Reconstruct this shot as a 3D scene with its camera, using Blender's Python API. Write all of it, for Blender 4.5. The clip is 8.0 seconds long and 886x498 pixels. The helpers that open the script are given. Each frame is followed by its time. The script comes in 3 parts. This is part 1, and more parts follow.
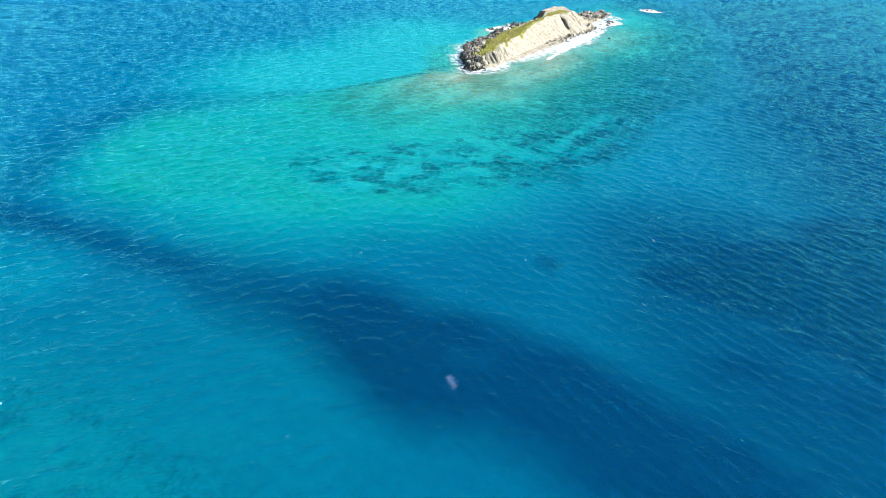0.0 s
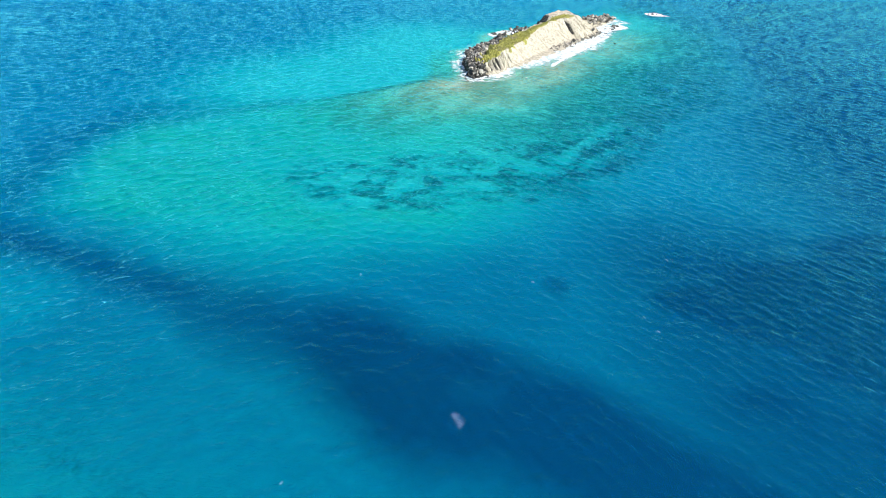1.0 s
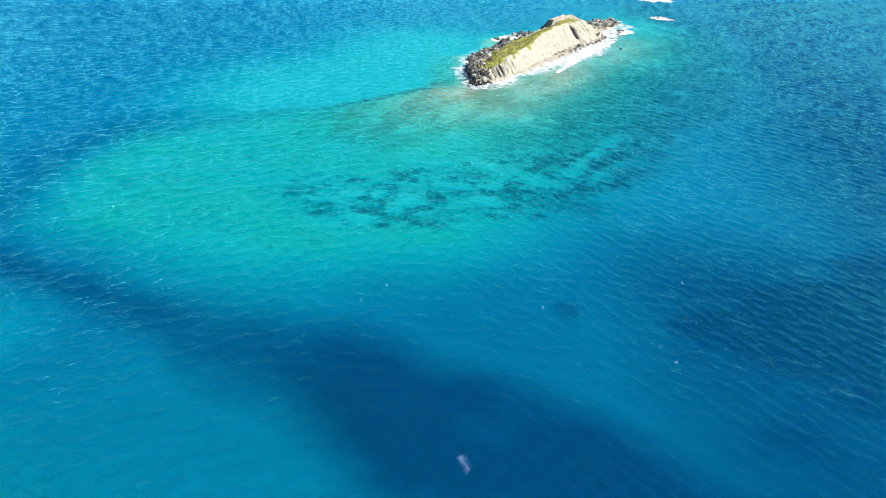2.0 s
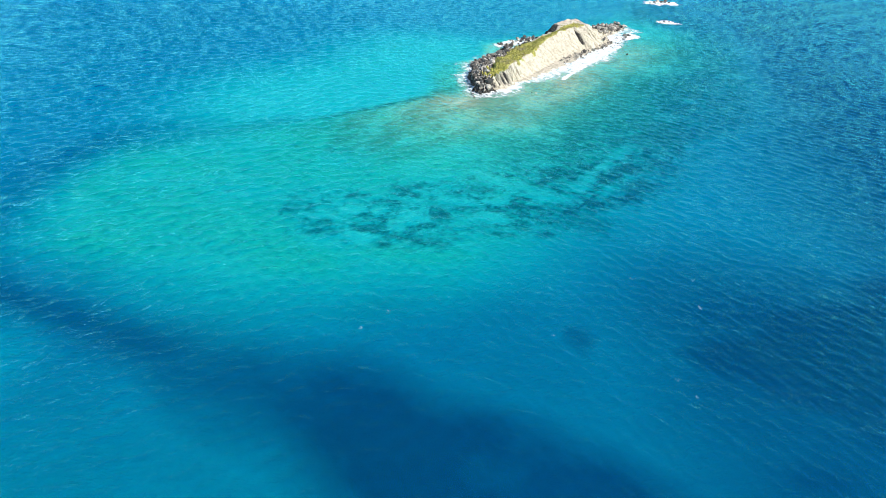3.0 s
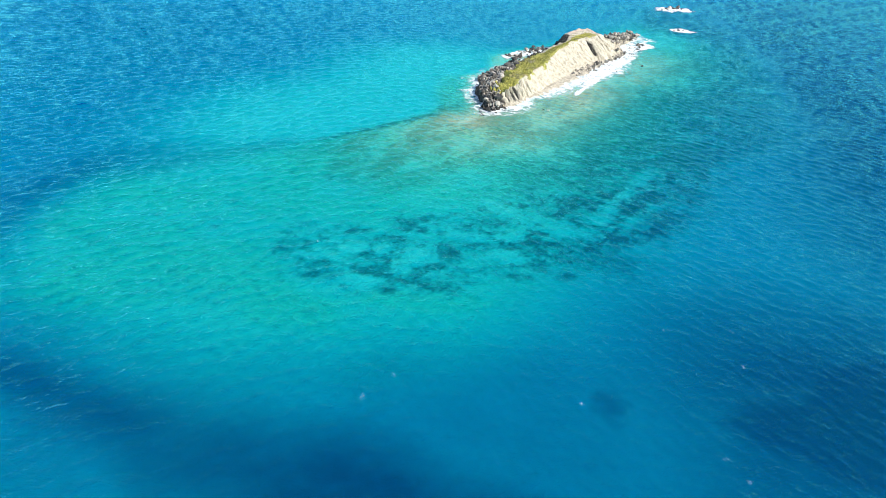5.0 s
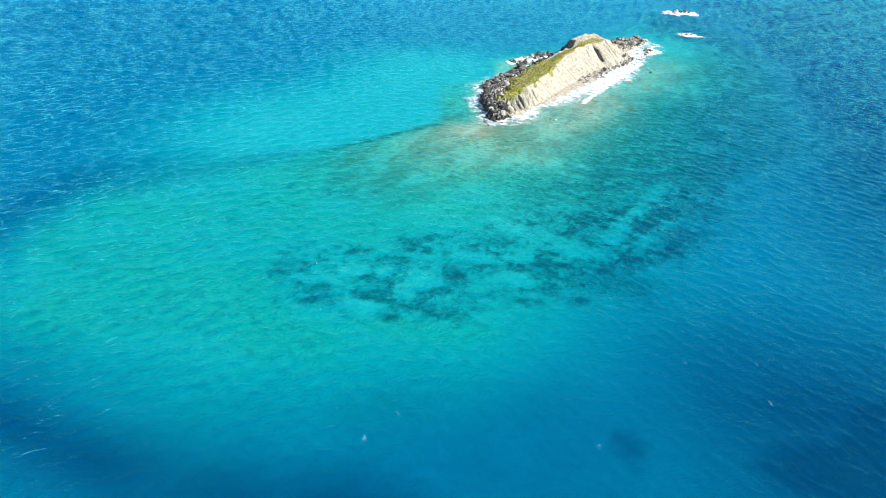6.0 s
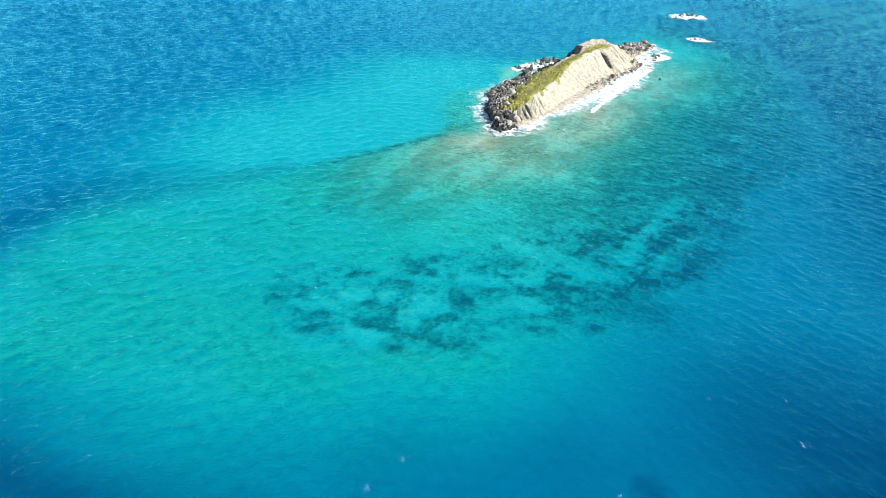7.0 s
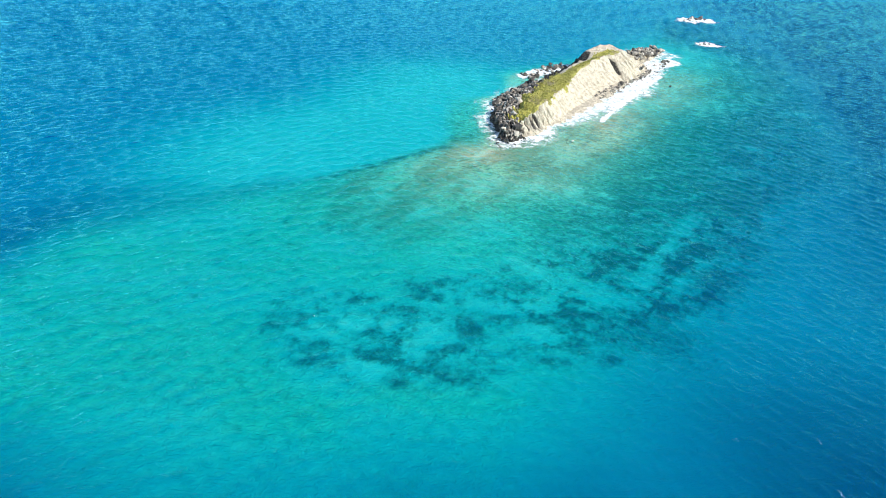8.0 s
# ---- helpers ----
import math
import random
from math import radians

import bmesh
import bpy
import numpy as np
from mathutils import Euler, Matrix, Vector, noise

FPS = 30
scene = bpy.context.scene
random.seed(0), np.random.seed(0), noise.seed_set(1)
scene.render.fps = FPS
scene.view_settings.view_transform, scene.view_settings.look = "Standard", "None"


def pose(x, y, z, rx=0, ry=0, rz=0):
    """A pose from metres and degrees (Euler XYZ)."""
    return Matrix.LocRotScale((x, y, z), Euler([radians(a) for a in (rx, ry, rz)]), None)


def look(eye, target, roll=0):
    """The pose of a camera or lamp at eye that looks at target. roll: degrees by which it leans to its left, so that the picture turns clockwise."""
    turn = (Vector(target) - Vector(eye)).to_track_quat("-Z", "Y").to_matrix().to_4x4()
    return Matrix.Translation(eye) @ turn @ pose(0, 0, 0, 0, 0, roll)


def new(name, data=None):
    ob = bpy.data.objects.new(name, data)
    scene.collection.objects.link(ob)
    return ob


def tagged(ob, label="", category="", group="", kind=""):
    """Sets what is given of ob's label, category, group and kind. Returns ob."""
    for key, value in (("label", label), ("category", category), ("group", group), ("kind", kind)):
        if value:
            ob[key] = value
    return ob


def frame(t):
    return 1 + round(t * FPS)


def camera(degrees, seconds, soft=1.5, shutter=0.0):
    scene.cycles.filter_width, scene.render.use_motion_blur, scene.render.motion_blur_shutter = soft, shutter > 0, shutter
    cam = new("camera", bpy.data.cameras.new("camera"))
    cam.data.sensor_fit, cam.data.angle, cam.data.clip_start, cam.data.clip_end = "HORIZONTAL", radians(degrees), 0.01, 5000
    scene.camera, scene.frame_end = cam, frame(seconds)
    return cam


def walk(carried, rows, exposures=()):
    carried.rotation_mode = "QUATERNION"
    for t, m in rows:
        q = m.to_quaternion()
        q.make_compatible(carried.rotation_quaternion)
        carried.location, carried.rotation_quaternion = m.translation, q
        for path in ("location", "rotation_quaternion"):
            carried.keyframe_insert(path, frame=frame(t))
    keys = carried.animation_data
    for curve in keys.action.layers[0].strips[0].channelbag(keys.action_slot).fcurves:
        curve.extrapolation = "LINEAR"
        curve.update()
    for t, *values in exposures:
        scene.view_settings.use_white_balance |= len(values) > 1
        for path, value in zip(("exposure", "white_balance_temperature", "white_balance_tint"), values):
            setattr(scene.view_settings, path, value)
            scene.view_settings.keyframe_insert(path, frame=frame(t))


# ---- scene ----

# ---------------------------------------------------------------- camera
LENS = 71.0
ROLL = 3.607
PATH = [  # seconds, x, y, z, tilt from straight down, heading
    (0.0, 0.00, 0.00, 80.00, 55.917, 0.000), (0.5, -0.57, 4.10, 80.08, 55.907, -0.012),
    (1.0, -1.15, 8.23, 80.15, 55.896, -0.023), (1.5, -1.76, 12.39, 80.21, 55.885, -0.033),
    (2.0, -2.38, 16.57, 80.25, 55.874, -0.042), (2.5, -3.02, 20.79, 80.28, 55.863, -0.051),
    (3.0, -3.68, 25.03, 80.30, 55.853, -0.059), (3.5, -4.35, 29.30, 80.30, 55.842, -0.065),
    (4.0, -5.05, 33.60, 80.29, 55.831, -0.071), (4.5, -5.76, 37.92, 80.27, 55.820, -0.077),
    (5.0, -6.49, 42.27, 80.23, 55.809, -0.081), (5.5, -7.24, 46.65, 80.18, 55.799, -0.085),
    (6.0, -8.00, 51.06, 80.12, 55.788, -0.087), (6.5, -8.79, 55.50, 80.04, 55.777, -0.089),
    (7.0, -9.59, 59.96, 79.95, 55.766, -0.090), (7.5, -10.41, 64.46, 79.85, 55.755, -0.090),
    (8.0, -11.25, 68.98, 79.73, 55.744, -0.090)]
cam = camera(LENS, 8.0, soft=0.8)
walk(cam, [(t, pose(x, y, z, tilt, 0, turn) @ pose(0, 0, 0, 0, 0, ROLL)) for t, x, y, z, tilt, turn in PATH],
     exposures=[(0.0, 0.58), (8.0, 0.58)])

# ---------------------------------------------------------------- daylight
SUN_AZ, SUN_EL = radians(122), radians(40)      # clockwise from +y
world = bpy.data.worlds.new("daylight")
scene.world = world
world.use_nodes = True
wn = world.node_tree
sky = wn.nodes.new("ShaderNodeTexSky")
sky.sky_type = "NISHITA"
sky.sun_disc = False
sky.sun_elevation, sky.sun_rotation = SUN_EL, SUN_AZ
sky.altitude = 60
sky.dust_density = 0.3
wn.links.new(sky.outputs["Color"], wn.nodes["Background"].inputs["Color"])
wn.nodes["Background"].inputs["Strength"].default_value = 0.15
sun = new("sun", bpy.data.lights.new("sun", "SUN"))
sun.data.energy, sun.data.angle, sun.data.color = 4.3, radians(0.5), (1.0, 0.94, 0.84)
sun_from = Vector((math.sin(SUN_AZ) * math.cos(SUN_EL), math.cos(SUN_AZ) * math.cos(SUN_EL), math.sin(SUN_EL)))
sun.matrix_world = look(sun_from * 300, (0, 0, 0))


# ---------------------------------------------------------------- fields over the plan
def smooth(a, b, x):
    k = np.clip((x - a) / (b - a), 0, 1)
    return k * k * (3 - 2 * k)


def lattice(ix, iy, seed):
    h = (ix.astype(np.int64) * 374761393 + iy.astype(np.int64) * 668265263 + seed * 974711) & 0x7fffffff
    h = ((h ^ (h >> 13)) * 1274126177) & 0x7fffffff
    h = ((h ^ (h >> 16)) * 668265263) & 0x7fffffff
    return (h & 0xffff) / 65535.0


def grain(x, y, size, seed, octaves=3, rough=0.5):
    """Layered value noise between 0 and 1, whose largest lumps are size metres across."""
    total, weight, amp = 0, 0, 1.0
    for o in range(octaves):
        u, v = x / size + 37.2 * o, y / size + 11.7 * o
        iu, iv = np.floor(u), np.floor(v)
        fu, fv = u - iu, v - iv
        fu, fv = fu * fu * (3 - 2 * fu), fv * fv * (3 - 2 * fv)
        a, b = lattice(iu, iv, seed + o), lattice(iu + 1, iv, seed + o)
        c, d = lattice(iu, iv + 1, seed + o), lattice(iu + 1, iv + 1, seed + o)
        total = total + amp * ((a * (1 - fu) + b * fu) * (1 - fv) + (c * (1 - fu) + d * fu) * fv)
        weight, amp, size = weight + amp, amp * rough, size * 0.5
    return total / weight


def line_distance(x, y, pts, closed=False):
    best = np.full(np.shape(x), 1e9)
    ends = pts[1:] + pts[:1] if closed else pts[1:]
    for (ax, ay), (bx, by) in zip(pts, ends):
        dx, dy = bx - ax, by - ay
        k = np.clip(((x - ax) * dx + (y - ay) * dy) / (dx * dx + dy * dy), 0, 1)
        best = np.minimum(best, np.hypot(x - ax - k * dx, y - ay - k * dy))
    return best


def region(x, y, pts):
    """Distance to a closed outline, negative inside."""
    inside = np.zeros(np.shape(x), bool)
    for (ax, ay), (bx, by) in zip(pts, pts[1:] + pts[:1]):
        if ay != by:
            inside ^= ((ay > y) != (by > y)) & (x < (bx - ax) * (y - ay) / (by - ay) + ax)
    d = line_distance(x, y, pts, True)
    return np.where(inside, -d, d)


# ---------------------------------------------------------------- plan of the islet and the shoals
AXIS_O = np.array((6.0, 268.0))
AXIS_U = np.array((0.646, 0.763))
AXIS_V = np.array((0.763, -0.646))
# along the islet: seaward foot, cliff edge and its height, ridge and its height, lee foot
STATIONS = np.array([
    (-15, 14.5, 13.3, 0.6, 12.2, 0.9, 10.5), (-9, 16.5, 12.9, 2.9, 8.6, 2.6, 3.6), (-3, 16.8, 12.8, 4.5, 7.4, 3.9, -1.5),
    (6, 15.6, 11.3, 5.3, 5.0, 4.8, -8.5), (15, 14.7, 9.6, 5.5, 1.8, 4.8, -11.4), (24, 13.5, 7.4, 5.7, -0.8, 4.8, -12),
    (34, 12.4, 4.4, 6.2, -2.7, 5.0, -11.8), (46, 11.4, 0.6, 6.8, -4.9, 5.3, -13), (54, 11.3, 0.2, 7.2, -5.8, 5.2, -13),
    (59.5, 11.8, 0.3, 7.6, -6.6, 5.4, -13), (61.8, 11.9, 0.6, 7.8, -7.3, 8.2, -13), (66, 12.1, 0.8, 7.9, -7.2, 8.6, -13)])
TAIL = np.array([
    (72, 12.8, 0.9, 8.0, -7.0, 8.6, -13), (78, 12.5, 2.2, 7.4, -5.4, 8.8, -11.5), (84, 11.5, 2.9, 4.0, -3.5, 5.4, -10),
    (88, 8.5, 2.5, 3.0, -2.8, 3.9, -8.5), (93, 5.3, 1.6, 2.6, -2.8, 3.2, -7.2), (100, 4.0, 0.8, 2.3, -2.3, 2.6, -6),
    (107, 3.0, 0.6, 1.6, -1.0, 1.8, -4), (113, 2.0, 0.9, 0.2, -0.1, 0.3, -2)])
STATIONS = np.vstack([STATIONS, TAIL])


def islet_xy(u, v):
    return AXIS_O[0] + u * AXIS_U[0] + v * AXIS_V[0], AXIS_O[1] + u * AXIS_U[1] + v * AXIS_V[1]


SHORE = [tuple(islet_xy(r[0], r[1])) for r in STATIONS] + [tuple(islet_xy(r[0], r[6])) for r in STATIONS[::-1]]

SHELF = [(8, 290), (-11, 281), (-13, 264), (-10, 253), (-12.5, 243), (-26, 232), (-40, 221.5), (-54, 212), (-67, 205.5), (-79, 199),
         (-95, 186), (-103, 170), (-103, 152), (-97, 138), (-84, 129), (-66, 124), (-46, 125), (-22, 130), (0, 139), (14, 146),
         (30, 158), (50, 173), (66, 193), (84, 221), (104, 242), (124, 285), (138, 361), (134, 420), (104, 426), (84, 385),
         (56, 348), (30, 330), (10, 310)]
GRASS_BAND = [(-150, 148), (-109, 131), (-87, 124), (-66, 119), (-49, 113), (-33, 105), (-14, 104.5), (2, 102), (10, 99.5),
              (19, 94), (27, 90), (36, 85), (44, 80.7), (60, 70.6), (72, 61), (105, 40), (60, 20), (36, 44), (24, 56), (8, 67.7),
              (-6.5, 73.8), (-17.5, 81), (-28.7, 88), (-37, 93), (-49, 98.4), (-61, 103.5), (-75, 109.5), (-86, 113), (-150, 133)]
GRASS_EAST = [(38, 115), (45, 121), (55, 127), (66, 132), (91, 144), (122, 155), (190, 185), (240, 130), (130, 54), (92, 74),
              (80, 82), (70, 93), (58, 100), (50, 106)]
REEF = [(-47, 165), (-42, 154), (-35, 146), (-24, 144), (-14, 143.5), (-5, 145.5), (0, 150), (8.5, 152), (21, 153.5), (35.5, 166),
        (50, 172), (62, 187), (72, 207), (60, 214), (50, 207), (38, 199), (18, 192), (5, 186), (-4, 180), (-25, 173), (-40, 171)]
# coral heads that stand out singly, and the sand channels between them: x, y, half-width, half-length
HEADS = [(-5.1, 159.4, 3.2, 3.4), (-18.9, 156, 4.3, 2.6), (-15.5, 161.9, 1.6, 2.6), (-21.3, 152.2, 3.7, 1.3), (-32.8, 149.2, 5.3, 2.1),
         (-8.1, 147.5, 5.1, 2.8), (-16.7, 145, 3, 1.8), (13, 166.1, 2.8, 1.6), (22.3, 166.6, 3.5, 1.9), (10.9, 152.7, 4.8, 1.3),
         (21, 154.5, 4.2, 1.9), (30.9, 168.1, 4, 2.2), (22.5, 181.6, 7.8, 6), (6.1, 175.1, 3.7, 2.3), (-0.8, 172, 3, 2.6),
         (-42, 158.9, 2.8, 3.7), (44, 174.3, 3.8, 3.1), (55.8, 185.9, 4.6, 2.4)]
SANDS = [(-20.1, 159.5, 3.2, 2.2), (-10.9, 158.6, 3.6, 2.4), (-23.4, 147.9, 3.4, 2), (-16, 153.7, 2.2, 2), (-3.6, 168.3, 3.4, 1.8),
         (0.4, 167, 2.6, 1.6), (10, 168.6, 5.6, 2.3), (-26.8, 159.2, 4, 2), (-34, 156.2, 4, 2), (8.5, 160.3, 4.6, 2.6), (42.8, 179.9, 3, 3)]
LANES = [([(6, 184), (13, 178.5), (20, 174.5), (30, 173.5)], 3.4), ([(33, 177), (38, 188), (44, 196), (50, 204), (55, 211)], 2.6),
         ([(40, 176), (49, 185), (57, 191)], 3.0)]
LEDGE = [(-10.5, 268), (-9, 253), (-11.5, 242.5), (-26, 231.5), (-40, 221), (-54, 211.5), (-67, 205), (-79, 198.5), (-95, 186)]
SHOAL_NW = [(-58, 226), (-30, 250), (-14, 285)]
CORNER = [(-84, 74), (-56, 69), (-32, 60), (-26, 50), (-32, 20), (-95, 20)]
NORTH_EAST = [(74, 239), (79, 231), (87, 224), (104, 237), (112, 262), (120, 285), (104, 278), (93, 255)]


def blobs(x, y, items, fray):
    """Rounded patches with frayed outlines: 1 in their middles, 0 outside."""
    best = np.zeros(np.shape(x))
    for cx, cy, rx, ry in items:
        best = np.maximum(best, smooth(1.6, 0.3, np.hypot((x - cx) / rx, (y - cy) / ry) + fray))
    return best


def seabed_fields(x, y):
    """How deep the water looks and what covers the ground, from the plan of the shoals."""
    wob = (grain(x, y, 26, 5) - 0.5) * 9
    d_isl = np.maximum(region(x, y, SHORE), 0)
    sd = region(x, y, SHELF)
    north = smooth(-8, 10, (-(x + 104) * 0.594 + (y - 168) * 0.805))
    lee = north * smooth(345, 300, y) * smooth(-95, -45, x) * smooth(120, 60, x - 0.45 * (y - 240)) * smooth(-150, -40, x + y - 60)
    near_south = smooth(175, 140, y) * smooth(-75, -40, x)
    soft = 15 - 11.5 * lee + 6 * near_south
    soft = soft + (11 - soft) * smooth(-60, -85, x)
    inside = smooth(soft, -soft * 0.8, sd - 6 * near_south + wob * (1 - 0.75 * lee))
    shelf = 1.35 + 6 * smooth(305, 400, y) + 3.9 * smooth(12, 88, d_isl) + 4.6 * smooth(10, 90, x - 0.3 * (y - 200)) * smooth(10, 60, d_isl) + 1.2 * (grain(x, y, 14, 9) - 0.5)
    bay = 4.9 + 7.9 * smooth(14, 72, line_distance(x, y, SHOAL_NW) + wob)
    south = 12.0 + 4 * smooth(130, 320, np.hypot(x - 10, y - 150))
    west = smooth(-95, -140, x) * smooth(120, 150, y)
    south = south - 2.0 * west - 2.0 * smooth(15, -25, x) * smooth(110, 80, y)
    outer = south + (bay - south) * north
    far = smooth(330, 420, y - 0.35 * x)
    outer = outer + (13.5 + 5 * smooth(60, 170, x) - outer) * far
    depth = outer + (shelf - outer) * inside
    corner = smooth(10, -12, region(x, y, CORNER) + wob)
    depth = depth - 2.7 * corner
    g1 = grain(x * 0.8 + y * 0.2, y * 1.2 - x * 0.25, 3.0, 21, 4, 0.6)
    g2 = grain(x * 0.75 + y * 0.4, y * 1.25 - x * 0.3, 13, 31, 4, 0.55)
    warp = (grain(x, y, 9, 77, 2) - 0.5) * 12
    g3 = grain((x * 0.9 + y * 0.42 + warp) * 0.62, (y * 0.9 - x * 0.42 + warp * 0.5) * 1.35, 1.9, 23, 4, 0.65)
    # reef heads in the middle of the shelf, weed beds, the ledge's dark foot
    warp2 = (grain(x, y, 5, 78, 3) - 0.5) * 8
    heads = grain(x + warp2, y * 1.15 - 0.6 * warp2, 3.0, 25, 4, 0.6)
    zone = smooth(5, -6, region(x, y, REEF) + wob * 0.7)
    sparse = smooth(-22, -40, x)
    coral = zone * (0.10 + 0.30 * smooth(5, 40, x) + 0.52 * smooth(0.36, 0.72, heads) * (1 - 0.35 * sparse) + 0.18 * smooth(0.45, 0.62, g3))
    fray = (g3 - 0.5) * 1.6 + (heads - 0.5) * 1.8
    coral = np.maximum(coral, blobs(x, y, HEADS, fray) * (0.44 + 0.40 * smooth(0.34, 0.66, heads)))
    sand = blobs(x, y, SANDS, fray)
    for pts, wide in LANES:
        sand = np.maximum(sand, 0.7 * smooth(1.5, 0.2, line_distance(x, y, pts) / wide + 0.6 * fray))
    coral = coral * (1 - 0.85 * sand)
    haze = 0.5 * smooth(1.35, 0.25, np.hypot((x - 34) / 26, (y - 164 - 0.35 * (x - 34)) / 15) + wob * 0.03) * (0.3 + 0.7 * smooth(0.3, 0.7, g2)) * (1 - 0.6 * sand)
    east = smooth(11, -5, line_distance(x, y, [(46, 176), (66, 203), (84, 234), (104, 262)]) - 3 + wob * 0.5) * (0.35 + 0.65 * smooth(0.36, 0.6, g2))
    east = np.maximum(east, 0.75 * smooth(12, -8, region(x, y, NORTH_EAST) + wob * 0.9))
    outer_heads = smooth(6, -20, sd) * smooth(0.58, 0.74, g1) * 0.30
    corner_heads = corner * smooth(0.40, 0.66, 0.4 * g1 + 0.6 * g2) * 0.42
    off_lip = line_distance(x, y, LEDGE) + (g2 - 0.5) * 4.0
    lip = smooth(3.4, 0.2, off_lip) * smooth(0.20, 0.55, g1) * smooth(-75, -30, x) * 0.68 * smooth(262, 240, y)
    flats = inside * smooth(-14, 34, x - 0.35 * (y - 200)) * smooth(0.10, 0.56, 0.45 * g2 + 0.55 * g1) * smooth(160, 190, y) * (0.24 + 0.50 * smooth(10, 46, d_isl)) * (1 - 0.5 * zone) * (1 - 0.6 * sand)
    coral = np.clip(np.maximum.reduce([coral, flats, 0.8 * east, outer_heads, corner_heads, lip, haze]), 0, 1)
    spot = 0.8 * smooth(9.0, 0.5, np.hypot(x - 24.4, y - 117) + (g1 - 0.5) * 4 + wob * 0.4)
    spot = np.maximum(spot, 0.4 * smooth(6, 1, np.hypot(x - 36, y - 118.5) + (g1 - 0.5) * 3))
    lane = smooth(15, 2, line_distance(x, y, [(-140, 120), (-104, 107), (-84, 102)]) + wob * 0.4)
    depth = depth - 2.0 * lane - 2.5 * smooth(2, -16, region(x, y, GRASS_EAST))
    sharp = smooth(-40, -62, x)
    middle = smooth(12, -20, x)
    weed = smooth(14 + 5 * middle - 11 * sharp, -11 + 4 * middle, region(x, y, GRASS_BAND) + wob * (1.2 - 0.7 * sharp)) * (1 - 0.22 * smooth(-8, -45, x))
    weed = np.maximum(weed, smooth(10, -8, region(x, y, GRASS_EAST) + wob * 1.4))
    weed = np.maximum(weed, 0.45 * smooth(9, 1, off_lip) * smooth(-45, -62, x) * smooth(-102, -90, x))
    # the sea's eastward dimming of light, put into the weed cover
    weed = np.maximum(weed, smooth(60, 150, x - 0.15 * (y - 200) + wob))
    weed = np.maximum(weed, (0.30 + 0.04 * smooth(-20, 10, x)) * smooth(150, 120, y))
    weed = np.maximum(weed, 0.84 * smooth(0, 66, x) * smooth(176, 124, y))
    rim = smooth(-2, 8, sd + wob * 0.6) * smooth(30, 10, sd + wob * 0.8) * smooth(-50, -82, x) * smooth(225, 190, y)
    weed = np.maximum(weed, 0.34 * rim)
    weed = np.maximum(weed * (1.0 + 0.4 * (g2 - 0.4)), 0.86 * spot)
    weed = np.clip(weed * (1 - 0.9 * inside) * (1 - 0.75 * lane), 0, 1)
    rubble = inside * (0.45 + 0.55 * smooth(0.3, 0.7, g2)) * (1 - 0.4 * zone)
    streaks = grain((x * 0.5 + y * 0.85) * 0.4 + 0.1 * warp, (x * 0.85 - y * 0.5) + 0.3 * warp, 5.5, 57, 4, 0.6)
    flat = smooth(44, 6, line_distance(x, y, [(-24, 214), (-2, 234), (10, 236), (34, 252), (66, 285), (92, 316)])) * inside
    ochre = flat * (0.38 + 0.55 * smooth(0.34, 0.68, 0.75 * streaks + 0.25 * g1))
    depth = depth - 0.65 * flat - 0.8 * sand * zone
    rubble = rubble * (1 - 0.7 * sand)
    west_side = smooth(4, -5, x) * smooth(239, 250, y) * inside
    coral = np.maximum(coral, 0.22 * west_side)
    depth = depth + 2.0 * west_side
    depth = depth + 1.0 * coral + 0.8 * weed
    return np.maximum(depth, 0.25), coral, weed, rubble, ochre


def foam_field(x, y):
    """Where surf breaks: along the exposed shore, thinner in the lee, and over the two skerries."""
    d = region(x, y, SHORE)
    u = (x - AXIS_O[0]) * AXIS_U[0] + (y - AXIS_O[1]) * AXIS_U[1]
    v = (x - AXIS_O[0]) * AXIS_V[0] + (y - AXIS_O[1]) * AXIS_V[1]
    lumps = grain(x, y, 5, 61, 4, 0.6)
    reach = 1.2 + 3.2 * (v > 8)
    reach = reach + (v > 6) * (0.5 * smooth(-4, 12, u) + 5.0 * smooth(10, 26, u) + 2.0 * smooth(22, 40, u) - 6.5 * smooth(58, 84, u))
    reach = reach + 3.0 * smooth(84, 96, u) + 2.6 * smooth(10, 0, v) * smooth(22, 4, u)
    wash = smooth(5.5, -5.0, d - reach - (lumps - 0.5) * 7)
    wash = wash * (1 - 0.10 * smooth(1.5, 4.5, d) * smooth(8, 16, u) * smooth(46, 34, u) * (v > 6))
    for pts, wide in (([(16, 310.5), (24, 316), (36, 325)], 4.6), ([(71, 331), (79, 337), (83, 340)], 5.0), ([tuple(islet_xy(u, v)) for u, v in ((33, 23.6), (44, 21.8), (60, 19.6), (83, 16.3))], 2.3),
                      ([tuple(islet_xy(u, v)) for u, v in ((22, 25.6), (33, 23.6))], 1.4)):
        wash = np.maximum(wash, smooth(1.2, 0.45, line_distance(x, y, pts) / wide + (lumps - 0.5) * 1.2))
    for cx, cy, rx, ry in ((117.5, 420, 12, 6.0), (108, 372.5, 7.5, 4.0)):
        k = np.hypot((x - cx) / rx, (y - cy) / ry)
        wash = np.maximum(wash, smooth(1.35, 0.5, k + (lumps - 0.5) * 1.9))
    return wash


